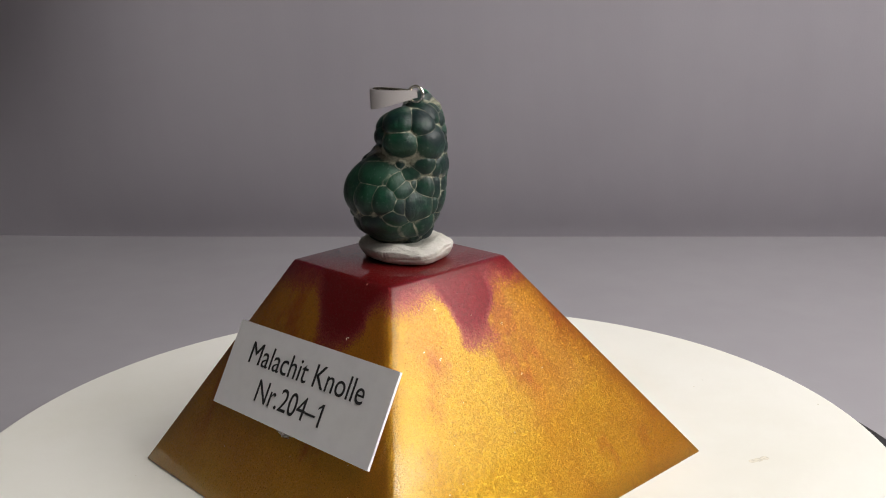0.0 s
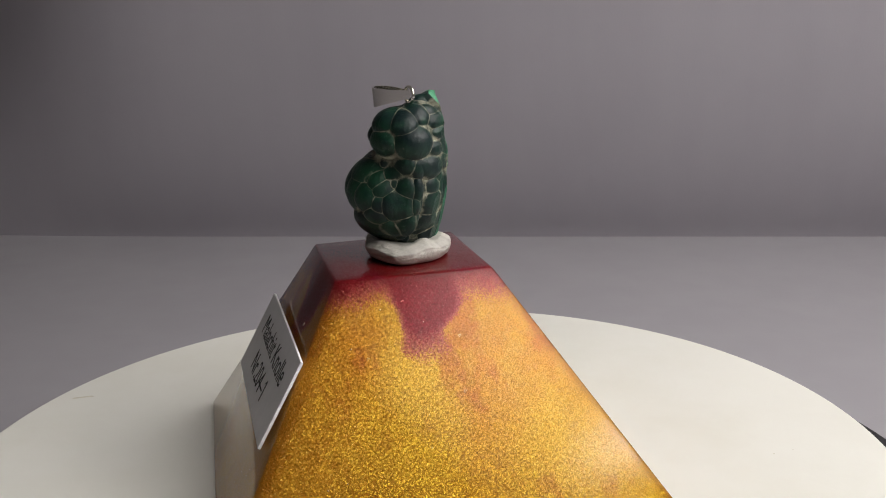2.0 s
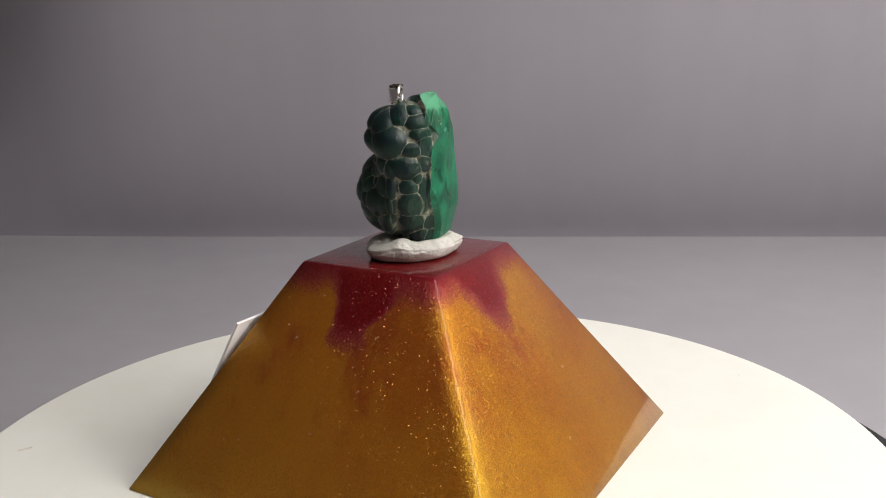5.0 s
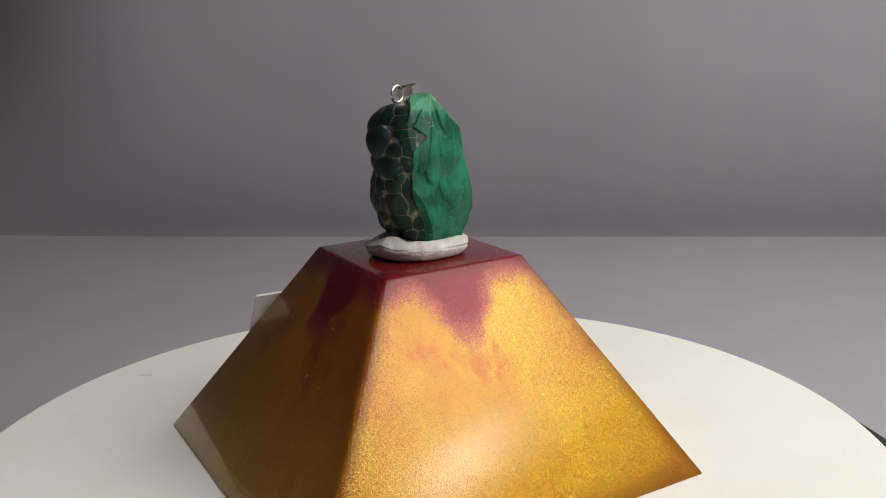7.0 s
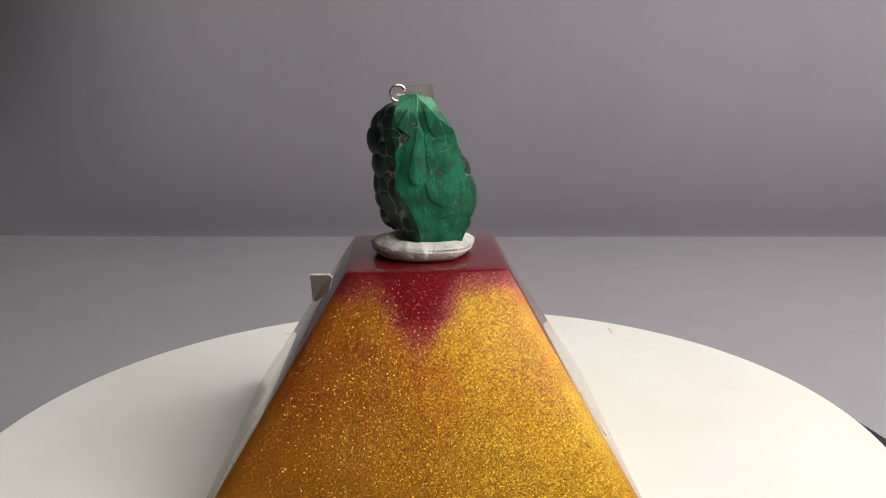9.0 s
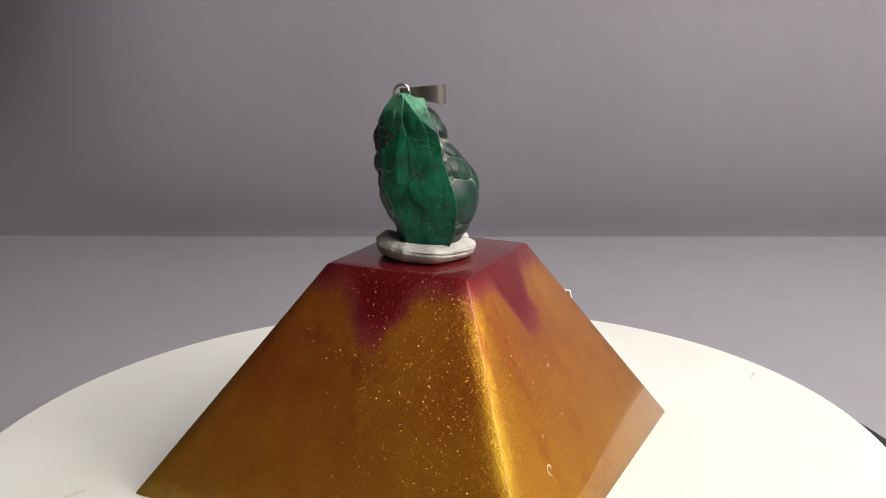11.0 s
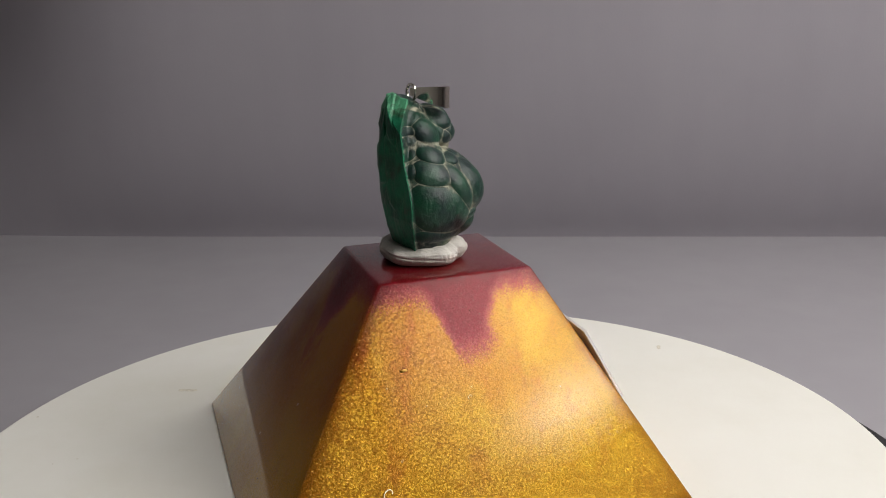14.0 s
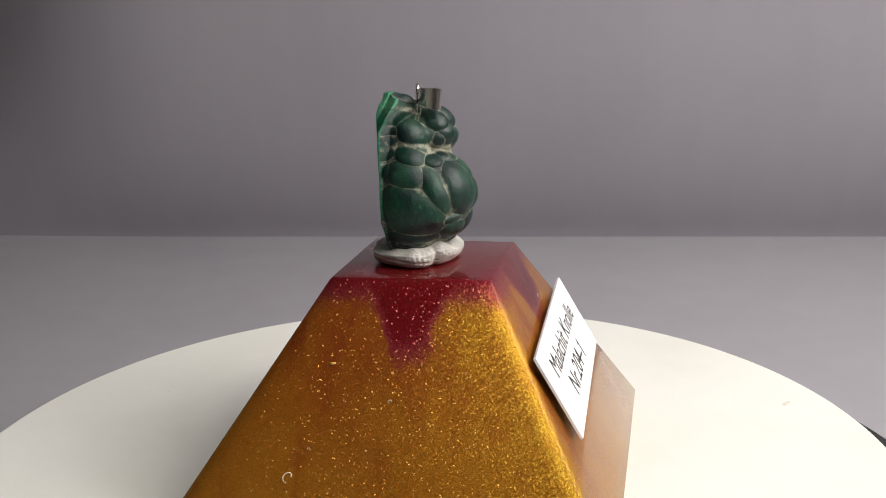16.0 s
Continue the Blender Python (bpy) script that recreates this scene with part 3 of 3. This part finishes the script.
def stone_mesh():
    lobes()
    fill_lobes()
    steps, rows = 480, 440
    az = np.linspace(0, 2 * np.pi, steps, endpoint=False)
    low, high = 48.5, 68.0
    s = np.linspace(0, 1, rows)
    origin = np.clip(low + (s - 0.2) / 0.62 * (high - low), low, high)
    tilt = np.where(s < 0.2, -np.pi / 2 * (1 - s / 0.2), np.where(s > 0.82, np.pi / 2 * (s - 0.82) / 0.18, 0))
    dx, dy, dz = np.cos(tilt)[:, None] * np.cos(az), np.cos(tilt)[:, None] * np.sin(az), np.sin(tilt)[:, None] * np.ones(steps)
    oz = origin[:, None] * np.ones(steps)
    mass = np.full((rows, steps), 0.5)
    for cx, cy, cz, a, b, c in MASSES:
        fx, fy, fz = (STONE.x / MM - cx) / a, (STONE.y / MM - cy) / b, (oz - cz) / c
        ux, uy, uz = dx / a, dy / b, dz / c
        A, B, C = ux * ux + uy * uy + uz * uz, fx * ux + fy * uy + fz * uz, fx * fx + fy * fy + fz * fz - 1
        d = B * B - A * C
        out = np.where(d > 0, (-B + np.sqrt(np.maximum(d, 0))) / A, 0)
        gap = np.clip(0.5 + (out - mass) / 1.6, 0, 1)  # blended over where two masses meet
        mass = np.where(d > 0, mass + (out - mass) * gap + 0.8 * gap * (1 - gap), mass)
    mass = np.maximum(mass - 0.45, 2.0)
    az_all, z_all = np.ones((rows, 1)) * az, oz + dz * mass
    first, second = np.full((rows, steps), -9.0), np.full((rows, steps), -9.0)
    for item in LOBES:
        out = swell(item, az_all, z_all, mass * np.maximum(np.cos(tilt), 0.3)[:, None])
        second = np.maximum(second, np.minimum(first, out))
        first = np.maximum(first, out)
    floor = -0.25
    vein = 1 - np.clip((first - np.maximum(second, floor)) / 0.22, 0, 1)
    vein = np.where(first < floor, 0.6, vein)
    R = mass + np.maximum(first, floor)
    # how far each place lies below its surroundings: there the earth has stayed
    padded = np.concatenate([R[:, -30:], R, R[:, :30]], 1)
    sums = np.cumsum(padded, 1)
    mean = (sums[:, 50:50 + steps] - sums[:, 10:10 + steps]) / 40
    padded = np.concatenate([mean[:1].repeat(30, 0), mean, mean[-1:].repeat(30, 0)])
    sums = np.cumsum(padded, 0)
    mean = (sums[55:55 + rows] - sums[5:5 + rows]) / 50
    hollow = np.clip((mean - R) / 0.7, 0, 1)
    # broken side: a fan of slightly tilted flakes
    cut = np.full((rows, steps), 99.0)
    flakes = [(57, 0, 7.5), (37, 0, 7.5), (22, 0, 7.75), (6, 0, 7.6), (6, -18, 8.4), (5, 45, 12.5), (30, 38, 12.9), (57, -14, 9.5), (55, 14, 10.4), (62, 38, 14.2), (100, 40, 11.6), (120, 30, 11.9), (62, 80, 14.0)]
    rnd = random.Random(3)
    flakes += [(rnd.uniform(36, 62), rnd.uniform(-6, 8), rnd.uniform(7.55, 8.1)) for _ in range(10)]
    for deg, up, far in flakes:
        a, u = radians(deg), radians(up)
        n = (math.cos(a) * math.cos(u), math.sin(a) * math.cos(u), math.sin(u))
        facing = dx * n[0] + dy * n[1] + dz * n[2]
        cut = np.where(facing > 0.05, np.minimum(cut, (far - (oz - 60) * n[2]) / np.maximum(facing, 0.05)), cut)
    wave = np.array([noise.noise(Vector((0.22 * v, 4.2, 0))) for v in origin + 6 * np.sin(tilt)])
    wide = np.degrees(np.angle(np.exp(1j * az)))[None, :]
    level = (oz + 6 * dz).mean(1)
    # the break's edges: skin runs in over it near the top, and it narrows towards the foot
    foot = np.clip((56 - level) / 10, 0, 1)
    left = (22 + 22 * np.exp(-((level - 65.6) / 1.6) ** 2) + 24 * foot * foot * (3 - 2 * foot) + 4 * wave)[:, None]
    right = (np.clip(99 + 0.75 * (68 - level), 97, 111) + 3 * wave[::-1])[:, None]
    part_in = np.clip((wide - left) / 7 + 1, 0, 1) * np.clip((right - wide) / 4, 0, 1) * (np.clip((tilt + 1.35) / 0.3, 0, 1) * np.clip((0.95 - tilt) / 0.3, 0, 1))[:, None]
    R = np.where(part_in > 0, np.maximum(R, R + (cut + 0.9 - R) * part_in), R)
    x, y, z = dx * np.minimum(R, cut), dy * np.minimum(R, cut), oz + dz * np.minimum(R, cut)
    broken = (cut < R) & (wide > left - 3) & (wide < right + 3)
    # a fan of blades that spreads from the struck point near the top, each with its own depth and slant
    seeds = [(rnd.uniform(-4.2, 4.2), rnd.uniform(0, 10), rnd.uniform(0, 0.55), rnd.uniform(-0.30, 0.30), rnd.uniform(-0.09, 0.09)) for _ in range(30)]
    jag = np.array([noise.noise_vector(Vector((a * 0.5, b * 0.5, c * 0.4))) for a, b, c in zip(x.ravel(), y.ravel(), z.ravel())])
    du = np.radians(wide - 52) * 8.0 + 0.30 * jag[:, 0].reshape(x.shape)
    dv = 75.5 - z + 0.5 * jag[:, 1].reshape(x.shape)
    blade, down = np.arctan2(du, np.maximum(dv, 0.5)) * 5.0, np.hypot(du, dv) / 3.0
    total, facet = np.full(x.shape, 1e-9), np.zeros(x.shape)
    for su, sz, off, gu, gz in seeds:
        w = np.exp(-26 * ((blade - su) ** 2 + ((down - sz) * 0.45) ** 2)) + 1e-12
        total, facet = total + w, facet + w * (off + gu * (blade - su) * np.minimum(down, 3) * 0.5 + gz * (down - sz))
    even = np.clip((95 - wide) / 20, 0, 1)
    facet = np.clip(facet / total, -0.25, 0.85) * even + 0.2 * (1 - even)
    rough = np.array([noise.fractal(Vector((a * 0.5, b * 0.5, c * 0.22)), 0.8, 2.0, 4) for a, b, c in zip(x.ravel(), y.ravel(), z.ravel())]).reshape(x.shape)
    ridge = np.array([abs(noise.noise(Vector((a * 0.30 - b * 0.20, 2.0, c * 0.16)))) for a, b, c in zip(x.ravel(), y.ravel(), z.ravel())]).reshape(x.shape)
    R = np.where(broken, np.minimum(cut + 0.05 * rough + 0.10 * ridge + facet, R), np.minimum(R, cut + 0.02) + 0.06 * rough)
    x, y, z = dx * R + STONE.x / MM, dy * R + STONE.y / MM, oz + dz * R
    co = np.stack([x, y, z], -1).reshape(-1, 3) * MM
    i, j = np.meshgrid(np.arange(rows - 1), np.arange(steps), indexing="ij")
    k = (j + 1) % steps
    faces = np.stack([i * steps + j, i * steps + k, (i + 1) * steps + k, (i + 1) * steps + j], -1).reshape(-1, 4)
    mesh = bpy.data.meshes.new("stone")
    mesh.from_pydata(co.tolist(), [], faces.tolist())
    mesh.materials.append(SKIN)
    mesh.materials.append(FRACTURE)
    mesh.polygons.foreach_set("material_index", broken[:-1].ravel().astype(np.int32))
    mesh.polygons.foreach_set("use_smooth", ~broken[:-1].ravel())
    attr = mesh.attributes.new("vein", "FLOAT", "POINT")
    attr.data.foreach_set("value", vein.ravel().astype(np.float32))
    attr = mesh.attributes.new("hollow", "FLOAT", "POINT")
    attr.data.foreach_set("value", hollow.ravel().astype(np.float32))
    mesh.validate()
    return mesh


def tube(bm, points, radius, sides=10, closed=True):
    n, rings = len(points), []
    for i, p in enumerate(points):
        t = (points[(i + 1) % n] - points[i - 1]).normalized()
        u = t.orthogonal().normalized() if abs(t.z) > 0.9 else t.cross(Vector((0, 0, 1))).normalized()
        v = t.cross(u)
        rings.append([bm.verts.new(p + radius * (u * math.cos(a) + v * math.sin(a))) for a in np.linspace(0, 2 * math.pi, sides, False)])
    for i in range(n if closed else n - 1):
        a, b = rings[i], rings[(i + 1) % n]
        for k in range(sides):
            bm.faces.new((a[k - 1], a[k], b[k], b[k - 1]))


RING = Vector((0.0010, -0.0023, 0.0731))


def build_pendant():
    root = tagged(new("pendant"), "dark green malachite nodule pendant with silver bail, standing in putty", "pendant")
    stone = new("stone", stone_mesh())
    stone.parent = root
    tagged(stone, "botryoidal dark green malachite with one vivid broken side")
    # jump ring, upright
    bm = bmesh.new()
    a = radians(150)
    along = Vector((math.cos(a), math.sin(a), 0))
    tube(bm, [RING + 0.00150 * (along * math.cos(u) + Vector((0, 0, 1)) * math.sin(u)) for u in np.linspace(0, 2 * math.pi, 40, False)], 0.00030)
    part("jump_ring", bm, SILVER, root, "round silver wire ring", smooth=True)
    # soldered peg
    bm = bmesh.new()
    lathe(bm, [(0, 0.0680), (0.0004, 0.0680), (0.0004, 0.0704), (0.0003, 0.0708), (0, 0.0708)], 20, (RING.x, RING.y))
    part("peg", bm, SILVER, root, smooth=True)
    # dab of clear glue round the peg
    bm = bmesh.new()
    lathe(bm, [(0, 0.0690), (0.0019, 0.0692), (0.0018, 0.0700), (0.0013, 0.0706), (0.0007, 0.0710), (0, 0.0712)], 28, (RING.x + 0.0002, RING.y - 0.0002))
    for v in bm.verts:
        v.co += 0.0004 * noise.noise_vector(v.co * 700)
    part("glue", bm, GLUE, root, "glossy dab of clear glue round the peg", smooth=True)
    # bail: a strip bent into a drop, wide at the round end
    bm = bmesh.new()
    b = radians(171)
    fwd, off = Vector((math.cos(b), math.sin(b), 0)), Vector((-math.sin(b), math.cos(b), 0))
    outer, inner = [], []
    for u in np.linspace(0, 2 * math.pi, 64, False):
        w = (1 - math.cos(u)) / 2
        p = RING + fwd * (-0.0003 + 0.0089 * w) + off * (0.0021 * math.sin(u) * math.sin(u / 2) ** 1.2)
        tall = 0.0007 + 0.00125 * w
        drop = 0.0001 - 0.0008 * w
        for ring, k in ((outer, 1.0), (inner, 0.86)):
            mid = RING + fwd * 0.0048
            q = mid + (p - mid) * k
            ring.append((bm.verts.new(q + Vector((0, 0, drop - tall))), bm.verts.new(q + Vector((0, 0, drop + tall)))))
    for i in range(64):
        (a0, a1), (b0, b1), (c0, c1), (d0, d1) = outer[i - 1], outer[i], inner[i - 1], inner[i]
        bm.faces.new((a0, b0, b1, a1))
        bm.faces.new((c0, c1, d1, d0))
        bm.faces.new((a1, b1, d1, c1))
        bm.faces.new((a0, c0, d0, b0))
    bmesh.ops.rotate(bm, verts=bm.verts, cent=RING, matrix=Matrix.Rotation(radians(-6), 3, fwd))
    bail = part("bail", bm, SILVER, root, "polished silver drop-shaped bail", smooth=True)
    bail.data.set_sharp_from_angle(angle=radians(40))
    return root


# ---- label card ----
def text_part(name, words, size, wide, x, y, card, flag=False):
    curve = bpy.data.curves.new(name, "FONT")
    curve.body, curve.size, curve.extrude, curve.resolution_u = words, size, 0.00002, 6
    holder = bpy.data.objects.new("lettering", curve)
    scene.collection.objects.link(holder)
    bpy.context.view_layer.update()
    mesh = bpy.data.meshes.new_from_object(holder.evaluated_get(bpy.context.evaluated_depsgraph_get()))
    bpy.data.objects.remove(holder)
    xs = [v.co.x for v in mesh.vertices]
    k = wide / (max(xs) - min(xs))
    for v in mesh.vertices:
        v.co = ((v.co.x - min(xs)) * k + x, v.co.y + y, v.co.z + 0.0003)
    if flag:  # the slanting stroke of the printed 1
        bm = bmesh.new()
        bm.from_mesh(mesh)
        right, top = max(v.co.x for v in bm.verts), max(v.co.y for v in bm.verts)
        k = size / 0.006
        bm.faces.new([bm.verts.new((right - u * k, top - v * k, 0.00032)) for u, v in ((0.00035, 0.0), (0.00035, 0.00055), (0.00135, 0.00125), (0.00135, 0.00085))])
        bm.to_mesh(mesh)
        bm.free()
    mesh.materials.clear()
    mesh.materials.append(INK)
    ob = new(name, mesh)
    ob.parent = card
    return tagged(ob, "black printed lettering")


def build_card():
    bm = bmesh.new()
    w, h = 0.0460, 0.0166
    box(bm, (-w / 2, -h / 2, -0.00025), (w / 2, h / 2, 0.00025))
    card = tagged(part("label_card", bm, CARD), "small white card label with black print on the pyramid", "label")
    text_part("lettering", "Malachit Knolle", 0.0060, 0.0335, -w / 2 + 0.0063, h / 2 - 0.0073, card)
    text_part("lettering", "Nr.204–1", 0.0060, 0.0194, -w / 2 + 0.0119, h / 2 - 0.0135, card, flag=True)
    bm = bmesh.new()
    lathe(bm, [(0, -0.0021), (0.0034, -0.0021), (0.0038, -0.0012), (0.0034, -0.0003), (0, -0.0003)], 32, (-0.001, -0.0055))
    part("adhesive_dot", bm, GEL, card, "clear adhesive dot behind the card", smooth=True)
    tl, tr, bl = Vector((-34.2, -1.3, 30.0)) * MM, Vector((-2.9, -34.6, 30.9)) * MM, Vector((-39.5, -6.6, 16.0)) * MM
    br = Vector((-8.2, -40.8, 17.5)) * MM
    mid = (tl + tr + bl + br) / 4
    ex = (tr - tl + br - bl).normalized()
    ez = ex.cross(tl - bl + tr - br).normalized()
    ey = ez.cross(ex)
    m = Matrix((ex, ey, ez)).transposed().to_4x4()
    m.translation = mid
    return card, m


# ---- all things ----
build_setting()
turntable, platter = build_turntable()
pyramid, pyramid_turn, pyramid_at = build_pyramid()
putty, putty_at = build_putty()
pendant = build_pendant()
card, card_at = build_card()

for k, (x, y, length, wide, turn) in enumerate([(66.8, -8.4, 4.5, 1.7, 20), (89.0, 17.0, 1.2, 0.7, 0), (-56.7, -5.8, 0.5, 0.4, 0), (-87.3, -9.0, 5, 1.0, 40), (64.5, 29.5, 1, 0.5, 21), (-31.0, -78.1, 3, 1.2, 104), (20.4, -59.2, 0.6, 0.5, 104), (-12.4, 83.9, 0.7, 0.6, 104), (-44.9, -65.6, 0.7, 0.5, 236), (67.6, 33.1, 0.6, 0.5, 214)]):
    stain(platter, x, y, length, wide, turn, k)

# flaws in the resin: a pale curl, a dent's rim, chips and dust
mark(pyramid, pyramid_turn, "resin_curl", PALE, 3, 0.245, 10.9, 2.2, 1, rings=2)
# raised amber spot that stands in for a dent and its shading
mark(pyramid, pyramid_turn, "dent_mark", DENT_TONE, 3, 0.235, 28.3, 1.5, 2)
mark(pyramid, pyramid_turn, "speck", INK, 2, 0.66, 6.3, 0.7, 3)
for k in range(10):
    rnd = random.Random(k + 500)
    mark(pyramid, pyramid_turn, "fibre", PALE, k % 4, rnd.uniform(0.15, 0.85), rnd.uniform(5, 34), rnd.uniform(0.5, 0.9), k, rings=2)
for k in range(46):
    rnd = random.Random(k + 50)
    mark(pyramid, pyramid_turn, "dust_grain", PALE, k % 4, rnd.uniform(0.12, 0.88), rnd.uniform(6, 39), rnd.uniform(0.18, 0.42), k)


# ---- motion: all that stands on the platter turns with it ----
def motions():
    for thing, rest in ((platter, Matrix()), (pyramid, pyramid_at), (putty, putty_at), (pendant, Matrix()), (card, card_at)):
        walk(thing, [(t, pose(0, 0, 0, 0, 0, deg) @ rest) for t, deg in TURN])


motions()
